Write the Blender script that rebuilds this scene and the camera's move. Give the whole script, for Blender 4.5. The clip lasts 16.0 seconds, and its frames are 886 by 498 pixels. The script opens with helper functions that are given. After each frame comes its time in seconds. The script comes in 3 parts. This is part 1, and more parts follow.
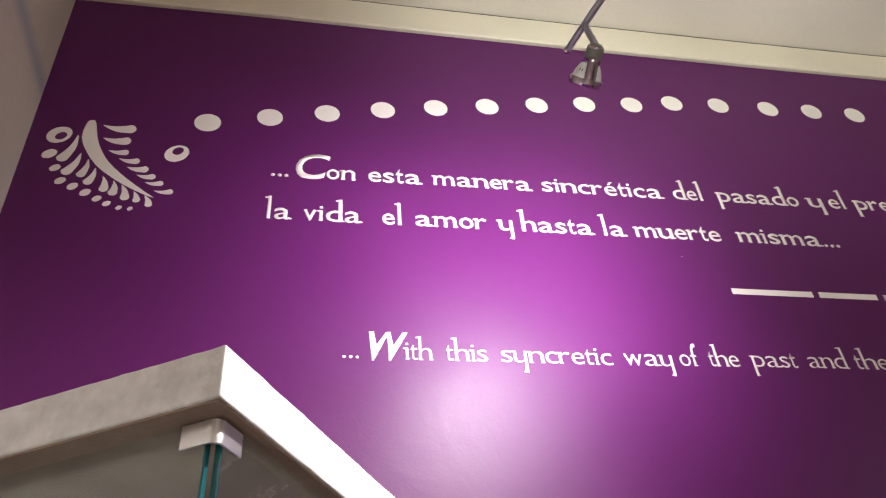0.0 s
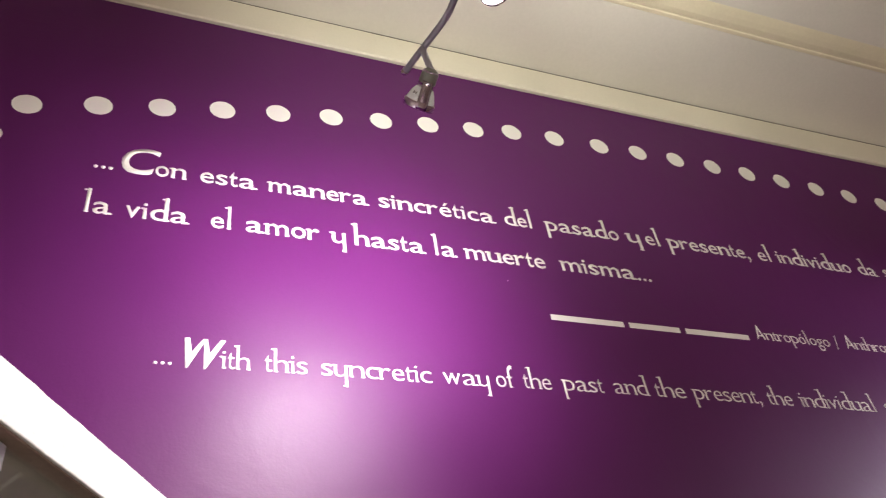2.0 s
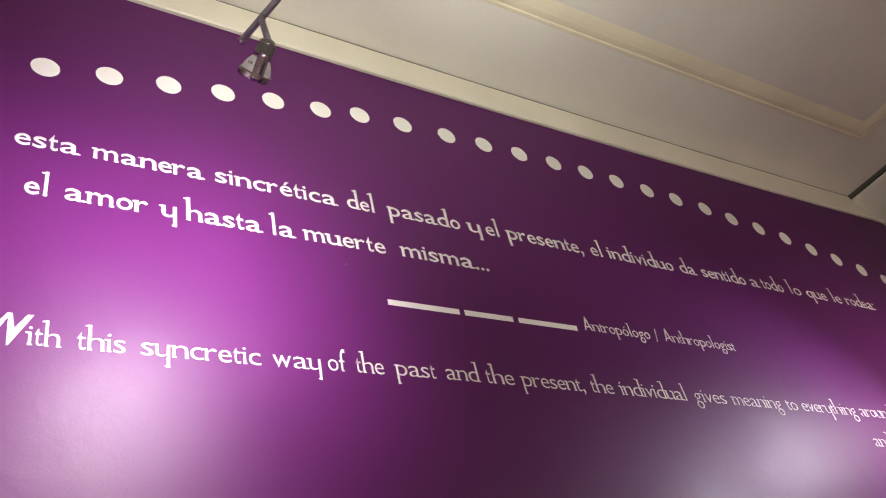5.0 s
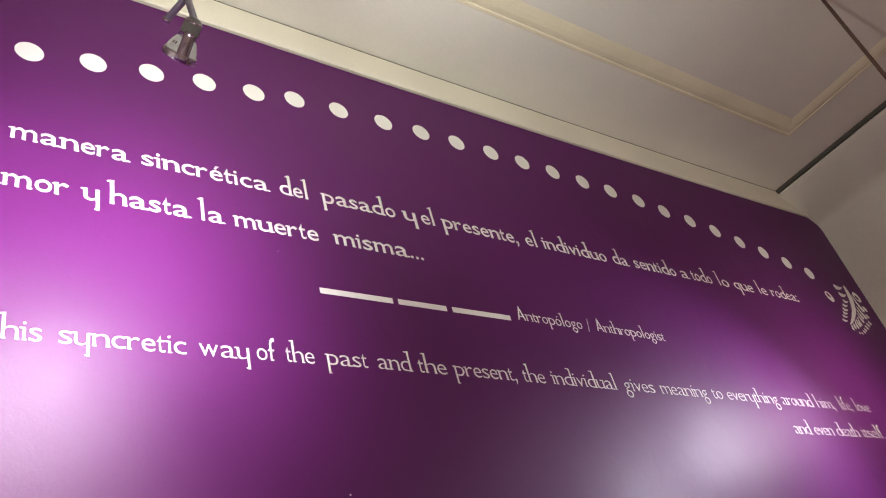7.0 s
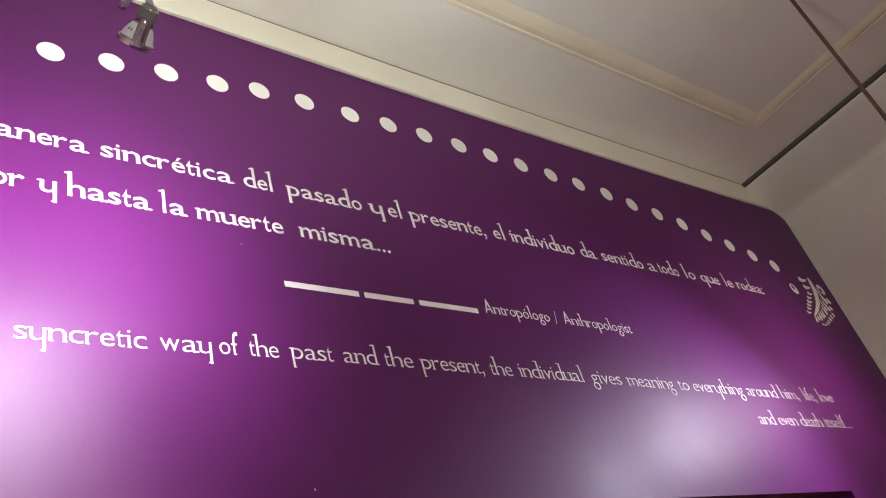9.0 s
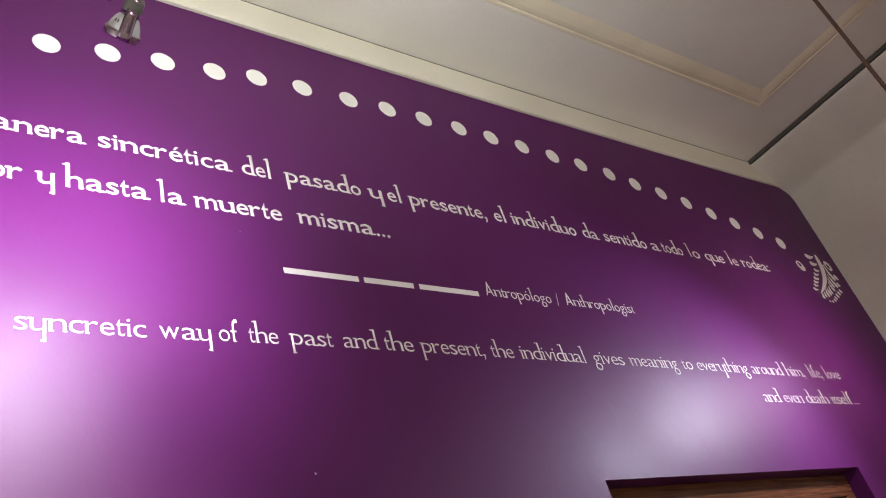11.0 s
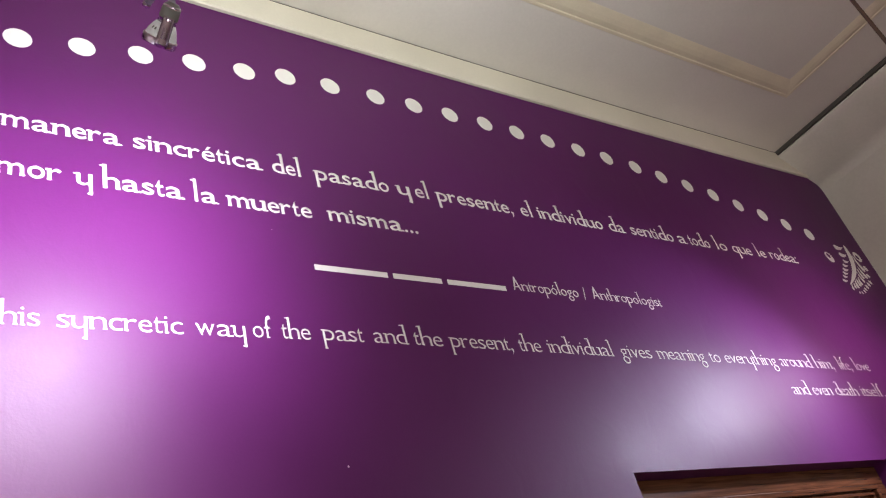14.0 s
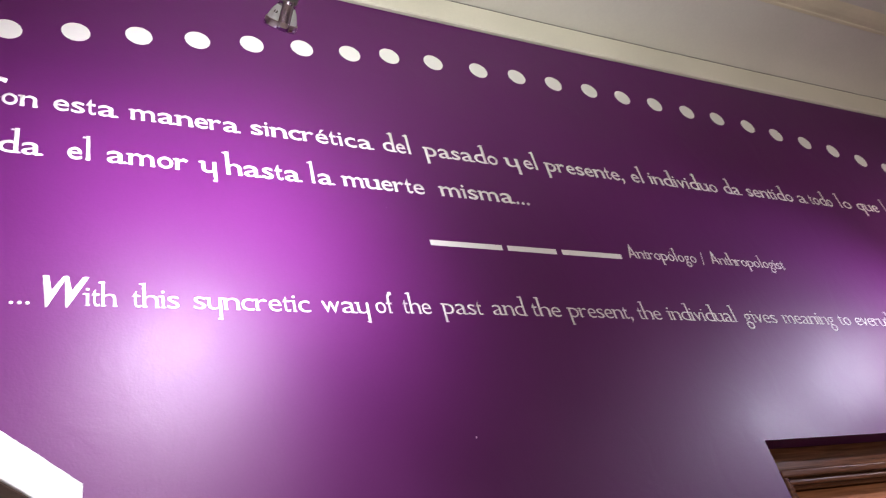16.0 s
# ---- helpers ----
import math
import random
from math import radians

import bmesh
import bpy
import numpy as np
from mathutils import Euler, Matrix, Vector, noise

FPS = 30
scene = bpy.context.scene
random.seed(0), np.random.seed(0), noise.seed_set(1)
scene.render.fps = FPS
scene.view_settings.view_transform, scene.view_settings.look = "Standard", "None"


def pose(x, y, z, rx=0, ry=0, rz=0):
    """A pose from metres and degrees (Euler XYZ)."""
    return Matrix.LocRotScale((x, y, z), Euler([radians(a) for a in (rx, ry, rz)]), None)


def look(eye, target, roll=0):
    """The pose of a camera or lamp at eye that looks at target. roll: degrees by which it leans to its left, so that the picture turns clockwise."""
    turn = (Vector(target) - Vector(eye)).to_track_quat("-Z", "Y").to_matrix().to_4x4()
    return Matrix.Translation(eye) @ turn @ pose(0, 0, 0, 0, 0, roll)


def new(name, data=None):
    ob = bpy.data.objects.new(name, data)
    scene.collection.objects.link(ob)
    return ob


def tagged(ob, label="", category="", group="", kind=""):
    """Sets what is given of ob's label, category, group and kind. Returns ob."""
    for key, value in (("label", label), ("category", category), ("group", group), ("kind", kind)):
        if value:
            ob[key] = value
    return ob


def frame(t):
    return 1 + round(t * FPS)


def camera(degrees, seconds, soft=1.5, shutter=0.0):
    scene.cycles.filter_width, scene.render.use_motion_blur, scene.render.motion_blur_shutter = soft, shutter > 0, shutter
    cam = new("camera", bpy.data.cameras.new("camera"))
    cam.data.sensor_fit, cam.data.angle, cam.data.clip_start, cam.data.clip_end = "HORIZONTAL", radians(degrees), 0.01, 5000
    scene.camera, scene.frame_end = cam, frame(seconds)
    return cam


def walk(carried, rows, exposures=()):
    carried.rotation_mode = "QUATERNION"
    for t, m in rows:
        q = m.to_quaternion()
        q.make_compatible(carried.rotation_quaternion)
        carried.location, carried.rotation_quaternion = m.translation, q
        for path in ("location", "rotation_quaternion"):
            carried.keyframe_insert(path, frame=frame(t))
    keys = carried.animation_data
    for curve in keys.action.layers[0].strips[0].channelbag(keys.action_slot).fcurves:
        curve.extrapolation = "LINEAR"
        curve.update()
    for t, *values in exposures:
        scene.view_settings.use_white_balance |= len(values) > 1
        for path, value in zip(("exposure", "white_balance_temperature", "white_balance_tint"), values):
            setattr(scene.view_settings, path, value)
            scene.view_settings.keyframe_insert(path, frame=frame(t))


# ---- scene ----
cam = camera(57.3, 16.0, soft=1.1, shutter=0.5)
PATH = [
    (0, (0.3, 0.847, 1.551), (0.623, 2.339, 2.842), -5.0),
    (0.5, (0.313, 0.842, 1.55), (0.702, 2.319, 2.841), -5.6),
    (1, (0.328, 0.833, 1.551), (0.817, 2.284, 2.837), -6.8),
    (1.5, (0.344, 0.829, 1.552), (0.927, 2.25, 2.833), -8.2),
    (2, (0.357, 0.82, 1.551), (1.028, 2.208, 2.826), -9.6),
    (2.5, (0.365, 0.82, 1.552), (1.1, 2.18, 2.821), -10.7),
    (3, (0.374, 0.819, 1.548), (1.17, 2.156, 2.805), -11.7),
    (3.5, (0.383, 0.82, 1.546), (1.231, 2.139, 2.788), -12.5),
    (4, (0.394, 0.822, 1.545), (1.297, 2.121, 2.77), -13.3),
    (6.5, (0.431, 0.821, 1.55), (1.524, 2.039, 2.7), -16.2),
    (7, (0.438, 0.819, 1.555), (1.558, 2.025, 2.691), -16.6),
    (7.5, (0.444, 0.82, 1.552), (1.581, 2.015, 2.683), -17.0),
    (8, (0.448, 0.818, 1.553), (1.602, 2.006, 2.675), -17.3),
    (8.5, (0.456, 0.822, 1.555), (1.622, 2.003, 2.671), -17.6),
    (9, (0.463, 0.822, 1.554), (1.64, 1.999, 2.663), -17.9),
    (11.5, (0.496, 0.782, 1.543), (1.648, 2.013, 2.618), -18.2),
    (12, (0.496, 0.775, 1.543), (1.641, 2.016, 2.615), -18.1),
    (12.5, (0.491, 0.77, 1.548), (1.634, 2.017, 2.616), -17.8),
    (13, (0.485, 0.77, 1.544), (1.623, 2.017, 2.616), -17.7),
    (13.5, (0.476, 0.769, 1.547), (1.608, 2.021, 2.62), -17.5),
    (14, (0.464, 0.771, 1.542), (1.578, 2.033, 2.622), -17.4),
    (14.5, (0.451, 0.777, 1.544), (1.533, 2.064, 2.627), -17.0),
    (15, (0.43, 0.793, 1.553), (1.461, 2.12, 2.637), -16.4),
    (15.5, (0.419, 0.806, 1.544), (1.395, 2.168, 2.636), -16.0),
    (16, (0.412, 0.816, 1.544), (1.333, 2.215, 2.637), -15.6),
]
walk(cam, [(t, look(eye, target, roll)) for t, eye, target, roll in PATH],
     [(0, -0.04, 6500, 10), (3, -0.17, 6800, 10), (4.2, -0.14, 6660, 10), (6.4, -0.05, 6400, 10), (7.3, 0.08, 6330, 10), (9, 0.05, 6200, 10), (12.5, 0.07, 6050, 10), (13.7, 0.08, 6030, 10), (14.8, 0.15, 6010, 10), (16, 0.11, 5980, 10)])

# ---------------------------------------------------------------- world and lights
world = bpy.data.worlds.new("world")
scene.world = world
world.use_nodes = True
wn = world.node_tree.nodes
sky = wn.new("ShaderNodeTexSky")
sky.sky_type, sky.sun_disc = "NISHITA", False
sky.sun_elevation, sky.sun_rotation = radians(40), radians(200)
wn["Background"].inputs["Strength"].default_value = 0.08
world.node_tree.links.new(sky.outputs[0], wn["Background"].inputs["Color"])


def spot(name, eye, target, watts, colour, cone, blend, size):
    data = bpy.data.lights.new(name, "SPOT")
    data.energy, data.color = watts, colour
    data.spot_size, data.spot_blend, data.shadow_soft_size = radians(cone), blend, size
    ob = new(name, data)
    ob.matrix_world = look(eye, target)
    return ob


LAMP_A = Vector((0.900, 1.885, 2.905))
LAMP_B = Vector((4.10, 1.79, 2.80))
LAMP_C = Vector((0.905, 1.548, 2.885))
LAMP_D = Vector((4.488, 1.95, 2.795))
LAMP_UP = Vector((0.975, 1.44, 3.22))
spot("spot_light_wall", LAMP_A, (0.83, 2.6, 2.93), 121, (1.0, 0.93, 0.96), 128, 1.0, 0.028)
spot("spot_light_cool", LAMP_B, (3.40, 2.6, 2.30), 84, (0.93, 0.84, 1.0), 122, 1.0, 0.028)
spot("spot_light_warm", LAMP_D, (4.38, 2.6, 2.90), 26, (1.0, 0.82, 0.78), 146, 1.0, 0.028)
spot("spot_light_case", LAMP_C, (0.45, 1.75, 2.05), 165, (1.0, 0.94, 0.88), 142, 1.0, 0.028)
# two upward lights added to brighten the ceiling, from a head above the view
spot("added_ceiling_light", LAMP_UP, (1.65, 1.95, 4.3), 72, (0.98, 1.0, 0.90), 142, 1.0, 0.028)
spot("added_ceiling_beam", LAMP_UP, (2.3, 1.65, 4.295), 78, (0.98, 1.0, 0.90), 74, 1.0, 0.028)
# warm area lights added as general fill, set in unseen openings
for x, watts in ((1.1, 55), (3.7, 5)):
    fill_lamp = bpy.data.lights.new("room_fill_light", "AREA")
    fill_lamp.shape, fill_lamp.size, fill_lamp.size_y, fill_lamp.energy, fill_lamp.color = "RECTANGLE", 1.1, 1.6, watts, (1.0, 0.83, 0.70)
    new("room_fill_light", fill_lamp).matrix_world = look((x, -3.08, 1.85), (x, 2.0, 2.1))

# ---------------------------------------------------------------- materials


def material(name, colour, rough=0.5, metal=0.0, scale=6.0, spread=0.12, bump=0.0, bump_scale=200.0, rough_spread=0.0, spec=0.5, wave=0.0):
    """A painted or plain surface: its colour varied by broad stains and fine grain, with fine relief."""
    mat = bpy.data.materials.new(name)
    mat.use_nodes = True
    nodes, links = mat.node_tree.nodes, mat.node_tree.links
    bsdf = nodes["Principled BSDF"]
    bsdf.inputs["Metallic"].default_value = metal
    bsdf.inputs["Specular IOR Level"].default_value = spec
    co = nodes.new("ShaderNodeTexCoord")
    broad, fine = nodes.new("ShaderNodeTexNoise"), nodes.new("ShaderNodeTexNoise")
    broad.inputs["Scale"].default_value, broad.inputs["Detail"].default_value = scale, 6
    fine.inputs["Scale"].default_value, fine.inputs["Detail"].default_value = bump_scale, 4
    for n in (broad, fine):
        links.new(co.outputs["Object"], n.inputs["Vector"])
    ramp = nodes.new("ShaderNodeMapRange")
    ramp.inputs["From Min"].default_value, ramp.inputs["From Max"].default_value = 0.3, 0.7
    ramp.inputs["To Min"].default_value, ramp.inputs["To Max"].default_value = 1 - spread, 1 + spread
    links.new(broad.outputs["Fac"], ramp.inputs["Value"])
    grain = nodes.new("ShaderNodeMapRange")
    grain.inputs["From Min"].default_value, grain.inputs["From Max"].default_value = 0.3, 0.7
    grain.inputs["To Min"].default_value, grain.inputs["To Max"].default_value = 1 - spread * 0.4, 1 + spread * 0.4
    links.new(fine.outputs["Fac"], grain.inputs["Value"])
    mul = nodes.new("ShaderNodeMath")
    mul.operation = "MULTIPLY"
    links.new(ramp.outputs[0], mul.inputs[0])
    links.new(grain.outputs[0], mul.inputs[1])
    tint = nodes.new("ShaderNodeVectorMath")
    tint.operation = "SCALE"
    tint.inputs[0].default_value = colour
    links.new(mul.outputs[0], tint.inputs["Scale"])
    links.new(tint.outputs[0], bsdf.inputs["Base Color"])
    gloss = nodes.new("ShaderNodeMapRange")
    gloss.inputs["From Min"].default_value, gloss.inputs["From Max"].default_value = 0.3, 0.7
    gloss.inputs["To Min"].default_value, gloss.inputs["To Max"].default_value = rough - rough_spread, rough + rough_spread
    links.new(broad.outputs["Fac"], gloss.inputs["Value"])
    links.new(gloss.outputs[0], bsdf.inputs["Roughness"])
    if bump:
        relief = nodes.new("ShaderNodeBump")
        relief.inputs["Strength"].default_value, relief.inputs["Distance"].default_value = bump, 0.002
        links.new(fine.outputs["Fac"], relief.inputs["Height"])
        links.new(relief.outputs[0], bsdf.inputs["Normal"])
        if wave:
            swell, hollow, pull = nodes.new("ShaderNodeTexNoise"), nodes.new("ShaderNodeBump"), nodes.new("ShaderNodeMapping")
            pull.inputs["Scale"].default_value = (1.0, 1.0, 0.75)
            swell.inputs["Scale"].default_value, swell.inputs["Detail"].default_value, swell.inputs["Distortion"].default_value = 7, 5, 0.8
            hollow.inputs["Strength"].default_value, hollow.inputs["Distance"].default_value = wave, 0.01
            links.new(co.outputs["Object"], pull.inputs["Vector"])
            links.new(pull.outputs[0], swell.inputs["Vector"])
            links.new(swell.outputs["Fac"], hollow.inputs["Height"])
            links.new(hollow.outputs[0], relief.inputs["Normal"])
    return mat


def wood(name, dark, light, rough=0.35):
    mat = bpy.data.materials.new(name)
    mat.use_nodes = True
    nodes, links = mat.node_tree.nodes, mat.node_tree.links
    bsdf = nodes["Principled BSDF"]
    co, stretch = nodes.new("ShaderNodeTexCoord"), nodes.new("ShaderNodeMapping")
    stretch.inputs["Scale"].default_value = (3, 60, 60)
    grain = nodes.new("ShaderNodeTexNoise")
    grain.inputs["Scale"].default_value, grain.inputs["Detail"].default_value, grain.inputs["Distortion"].default_value = 1.5, 8, 0.6
    ramp = nodes.new("ShaderNodeValToRGB")
    ramp.color_ramp.elements[0].position, ramp.color_ramp.elements[0].color = 0.3, (*dark, 1)
    ramp.color_ramp.elements[1].position, ramp.color_ramp.elements[1].color = 0.72, (*light, 1)
    relief = nodes.new("ShaderNodeBump")
    relief.inputs["Strength"].default_value, relief.inputs["Distance"].default_value = 0.25, 0.001
    links.new(co.outputs["Object"], stretch.inputs["Vector"])
    links.new(stretch.outputs[0], grain.inputs["Vector"])
    links.new(grain.outputs["Fac"], ramp.inputs["Fac"])
    links.new(ramp.outputs["Color"], bsdf.inputs["Base Color"])
    links.new(grain.outputs["Fac"], relief.inputs["Height"])
    links.new(relief.outputs[0], bsdf.inputs["Normal"])
    bsdf.inputs["Roughness"].default_value = rough
    return mat


PURPLE = material("purple_satin_paint", (0.087, 0.0071, 0.093), 0.48, 0, 1.6, 0.07, 0.12, 160, 0.06, 0.335, 0.20)
CREAM = material("cream_paint", (0.70, 0.66, 0.55), 0.6, 0, 3, 0.05, 0.15, 90)
PLASTER = material("grey_plaster_paint", (0.60, 0.56, 0.50), 0.7, 0, 2.2, 0.07, 0.35, 60)
# plaster copy with a soft bluish band around z 3.635
BANDED = PLASTER.copy()
BANDED.name = "banded_plaster_paint"
sn, sl = BANDED.node_tree.nodes, BANDED.node_tree.links
band_at, band_axis, band_off, band_far = sn.new("ShaderNodeTexCoord"), sn.new("ShaderNodeSeparateXYZ"), sn.new("ShaderNodeMath"), sn.new("ShaderNodeMath")
band_off.operation, band_far.operation = "SUBTRACT", "ABSOLUTE"
band_off.inputs[1].default_value = 3.635
band_fade, band_mix = sn.new("ShaderNodeMapRange"), sn.new("ShaderNodeMix")
band_fade.interpolation_type = "SMOOTHSTEP"
band_fade.inputs["From Max"].default_value, band_fade.inputs["To Min"].default_value, band_fade.inputs["To Max"].default_value = 0.07, 0.55, 0.0
band_mix.data_type = "RGBA"
sl.new(band_at.outputs["Object"], band_axis.inputs[0])
sl.new(band_axis.outputs["Z"], band_off.inputs[0])
sl.new(band_off.outputs[0], band_far.inputs[0])
sl.new(band_far.outputs[0], band_fade.inputs["Value"])
sl.new(band_fade.outputs[0], band_mix.inputs["Factor"])
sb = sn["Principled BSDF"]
sl.new(sb.inputs["Base Color"].links[0].from_socket, band_mix.inputs["A"])
band_mix.inputs["B"].default_value = (0.22, 0.28, 0.42, 1)
sl.new(band_mix.outputs["Result"], sb.inputs["Base Color"])
CEILING = material("ceiling_paint", (0.66, 0.62, 0.56), 0.75, 0, 1.5, 0.05, 0.2, 70)
MOULD = material("ochre_cream_paint", (0.70, 0.63, 0.47), 0.6, 0, 4, 0.06, 0.15, 80)
VINYL = material("white_vinyl", (0.765, 0.755, 0.72), 0.5, 0, 5, 0.03)
GAP_SHADE = material("painted_gap_shade", (0.07, 0.062, 0.055), 0.9, 0, 5, 0.1)
FLOOR = material("floor_tile", (0.45, 0.38, 0.31), 0.4, 0, 4, 0.15)
BOARD = material("white_brushed_paint", (0.62, 0.64, 0.66), 0.55, 0, 22, 0.16, 1.0, 75)
STEEL = material("brushed_steel", (0.80, 0.82, 0.84), 0.34, 1, 20, 0.08, 0.1, 400)
# chrome with the purple of reflected walls put into its colour
CHROME = material("reflection_tinted_chrome", (0.50, 0.43, 0.53), 0.2, 1, 12, 0.04)
UNDER_BROWN = material("dark_brown_underside", (0.26, 0.20, 0.17), 0.8, 0, 12, 0.12, 0.3, 150)
TEAL = material("green_glass_edge", (0.016, 0.10, 0.115), 0.15, 0, 20, 0.1)
GUNMETAL = material("grey_lacquered_metal", (0.36, 0.36, 0.43), 0.42, 0.5, 15, 0.08)
CAPGREY = material("green_grey_lacquer", (0.20, 0.21, 0.20), 0.45, 0.2, 15, 0.08)
FROST = material("frosted_reflector_glass", (0.82, 0.90, 0.93), 0.12, 0, 60, 0.12)
DARKMETAL = material("dark_grey_metal", (0.10, 0.105, 0.105), 0.4, 0.5, 15, 0.08)
BROWN = material("brown_painted_metal", (0.10, 0.055, 0.04), 0.5, 0.2, 15, 0.1)
# frame wood, its colour darkened to include the shade below the lintel
WOOD = wood("shade_darkened_wood", (0.05, 0.018, 0.008), (0.15, 0.06, 0.027), 0.16)
LEAF = wood("orange_varnished_wood", (0.24, 0.088, 0.034), (0.44, 0.19, 0.08), 0.25)
SPECK = material("pale_chip", (0.62, 0.50, 0.60), 0.6)

GLASS = bpy.data.materials.new("clear_glass")
GLASS.use_nodes = True
gb = GLASS.node_tree.nodes["Principled BSDF"]
gb.inputs["Transmission Weight"].default_value, gb.inputs["Roughness"].default_value, gb.inputs["IOR"].default_value = 1.0, 0.01, 1.45
gb.inputs["Base Color"].default_value = (0.86, 0.95, 0.93, 1)

BULB = bpy.data.materials.new("lit_bulb")
BULB.use_nodes = True
bb = BULB.node_tree.nodes["Principled BSDF"]
bb.inputs["Emission Color"].default_value, bb.inputs["Emission Strength"].default_value = (1.0, 0.95, 0.88, 1), 60

GLOW = bpy.data.materials.new("glowing_frosted_glass")
GLOW.use_nodes = True
lb = GLOW.node_tree.nodes["Principled BSDF"]
lb.inputs["Base Color"].default_value = (0.82, 0.90, 0.93, 1)
lb.inputs["Emission Color"].default_value, lb.inputs["Emission Strength"].default_value = (0.90, 0.96, 1.0, 1), 9

# ---------------------------------------------------------------- builders


def mesh_of(bm, name, mat, smooth=False):
    me = bpy.data.meshes.new(name)
    bmesh.ops.recalc_face_normals(bm, faces=bm.faces)
    bm.to_mesh(me)
    bm.free()
    me.materials.append(mat)
    if smooth:
        for p in me.polygons:
            p.use_smooth = True
    return me


def part(name, bm, mat, parent=None, label="", smooth=False):
    ob = new(name, mesh_of(bm, name, mat, smooth))
    if parent:
        ob.parent = parent
    return tagged(ob, label)


def structure(name, bm, mat, label, category):
    return tagged(part(name, bm, mat), label, category, "", "structure")


def thing(name, at, label, category, group=""):
    ob = new(name)
    ob.empty_display_size = 0.05
    ob.location = at
    return tagged(ob, label, category, group)


def add_box(bm, lo, hi, bevel=0.0, m=None):
    r = bmesh.ops.create_cube(bm, size=1.0)
    vs = r["verts"]
    for v in vs:
        v.co = Vector([lo[i] + (hi[i] - lo[i]) * (v.co[i] + 0.5) for i in range(3)])
    if bevel:
        es = list({e for v in vs for e in v.link_edges})
        out = bmesh.ops.bevel(bm, geom=es, offset=bevel, segments=2, affect="EDGES", profile=0.6)
        vs = list({v for f in out["faces"] for v in f.verts} | {v for v in vs if v.is_valid})
    if m:
        bmesh.ops.transform(bm, matrix=m, verts=vs)
    return bm


def box(lo, hi, bevel=0.0, m=None):
    return add_box(bmesh.new(), lo, hi, bevel, m)


def lathe(profile, m=None, sides=32):
    """Rings of (radius, height) round z."""
    bm = bmesh.new()
    rings = []
    for r, h in profile:
        if r < 1e-6:
            rings.append([bm.verts.new((0, 0, h))])
        else:
            rings.append([bm.verts.new((r * math.cos(2 * math.pi * k / sides), r * math.sin(2 * math.pi * k / sides), h)) for k in range(sides)])
    for a, b in zip(rings, rings[1:]):
        for k in range(sides):
            j = (k + 1) % sides
            if len(a) == 1 and len(b) > 1:
                bm.faces.new((a[0], b[k], b[j]))
            elif len(b) == 1 and len(a) > 1:
                bm.faces.new((a[k], a[j], b[0]))
            elif len(a) > 1:
                bm.faces.new((a[k], a[j], b[j], b[k]))
    if m:
        bm.transform(m)
    return bm


def tube(points, radius, sides=14):
    bm = bmesh.new()
    rings = []
    pts = [Vector(p) for p in points]
    for i, p in enumerate(pts):
        d = (pts[min(i + 1, len(pts) - 1)] - pts[max(i - 1, 0)]).normalized()
        u = d.cross(Vector((0.3, 0.2, 1))).normalized()
        v = d.cross(u)
        rings.append([bm.verts.new(p + radius * (math.cos(2 * math.pi * k / sides) * u + math.sin(2 * math.pi * k / sides) * v)) for k in range(sides)])
    for a, b in zip(rings, rings[1:]):
        for k in range(sides):
            bm.faces.new((a[k], a[(k + 1) % sides], b[(k + 1) % sides], b[k]))
    bm.faces.new(rings[0])
    bm.faces.new(rings[-1])
    return bm


def sweep(profile, path_of, count):
    """A moulding: the profile's points, each led through the stations that path_of(a, b, k) gives, as a closed section."""
    bm = bmesh.new()
    rows = [[bm.verts.new(path_of(a, b, k)) for a, b in profile] for k in range(count)]
    for r, s in zip(rows, rows[1:]):
        for i in range(len(profile)):
            j = (i + 1) % len(profile)
            bm.faces.new((r[i], r[j], s[j], s[i]))
    return bm, rows


def axis_pose(at, axis):
    return Matrix.Translation(at) @ Vector(axis).to_track_quat("Z", "Y").to_matrix().to_4x4()


# ---------------------------------------------------------------- the room
XL, XR, YB, YF = -0.51, 5.342, 2.6, -3.0
ZC, ZB = 4.295, 4.133
DX0, DX1, DZ = 2.592, 4.246, 2.247
THICK, REVEAL = 0.34, 0.075



def sag(x, y=YB):
    """How far the old ceiling hangs down towards the middle of the purple wall."""
    return -0.030 * math.sin(math.pi * min(max((x - 0.1) / 5.1, 0), 1)) * min(max((y - 0.9) / 1.5, 0), 1)


structure("floor", box((XL - 0.2, YF - 0.2, -0.1), (XR + 0.2, YB + THICK + 0.1, 0)), FLOOR, "brown tiled floor of the exhibition room", "floor")
bm = box((XL - 0.2, YF - 0.2, ZC), (XR + 0.2, YB + THICK, ZC + 0.15))
bmesh.ops.subdivide_edges(bm, edges=[e for e in bm.edges if e.calc_length() > 1], cuts=40, use_grid_fill=True)
for v in bm.verts:
    v.co.z += sag(v.co.x, v.co.y)
structure("ceiling", bm, CEILING, "cream painted flat plaster ceiling", "ceiling")

bm = bmesh.new()
add_box(bm, (XL - 0.15, YB, 0), (DX0, YB + THICK, ZC))
add_box(bm, (DX1, YB, 0), (XR, YB + THICK, ZC))
add_box(bm, (DX0, YB, DZ), (DX1, YB + THICK, ZC))
inner = [f for f in bm.faces if abs(f.normal.x) > 0.9 and f.calc_center_median().z > DZ and DX0 - 0.01 < f.calc_center_median().x < DX1 + 0.01]
bmesh.ops.delete(bm, geom=inner, context="FACES_ONLY")
structure("wall_north", bm, PURPLE, "purple satin-painted wall with white lettering and a doorway", "wall")
bm = box((XL - 0.2, YF - 0.2, 0), (XL, YB + THICK, 2.4))
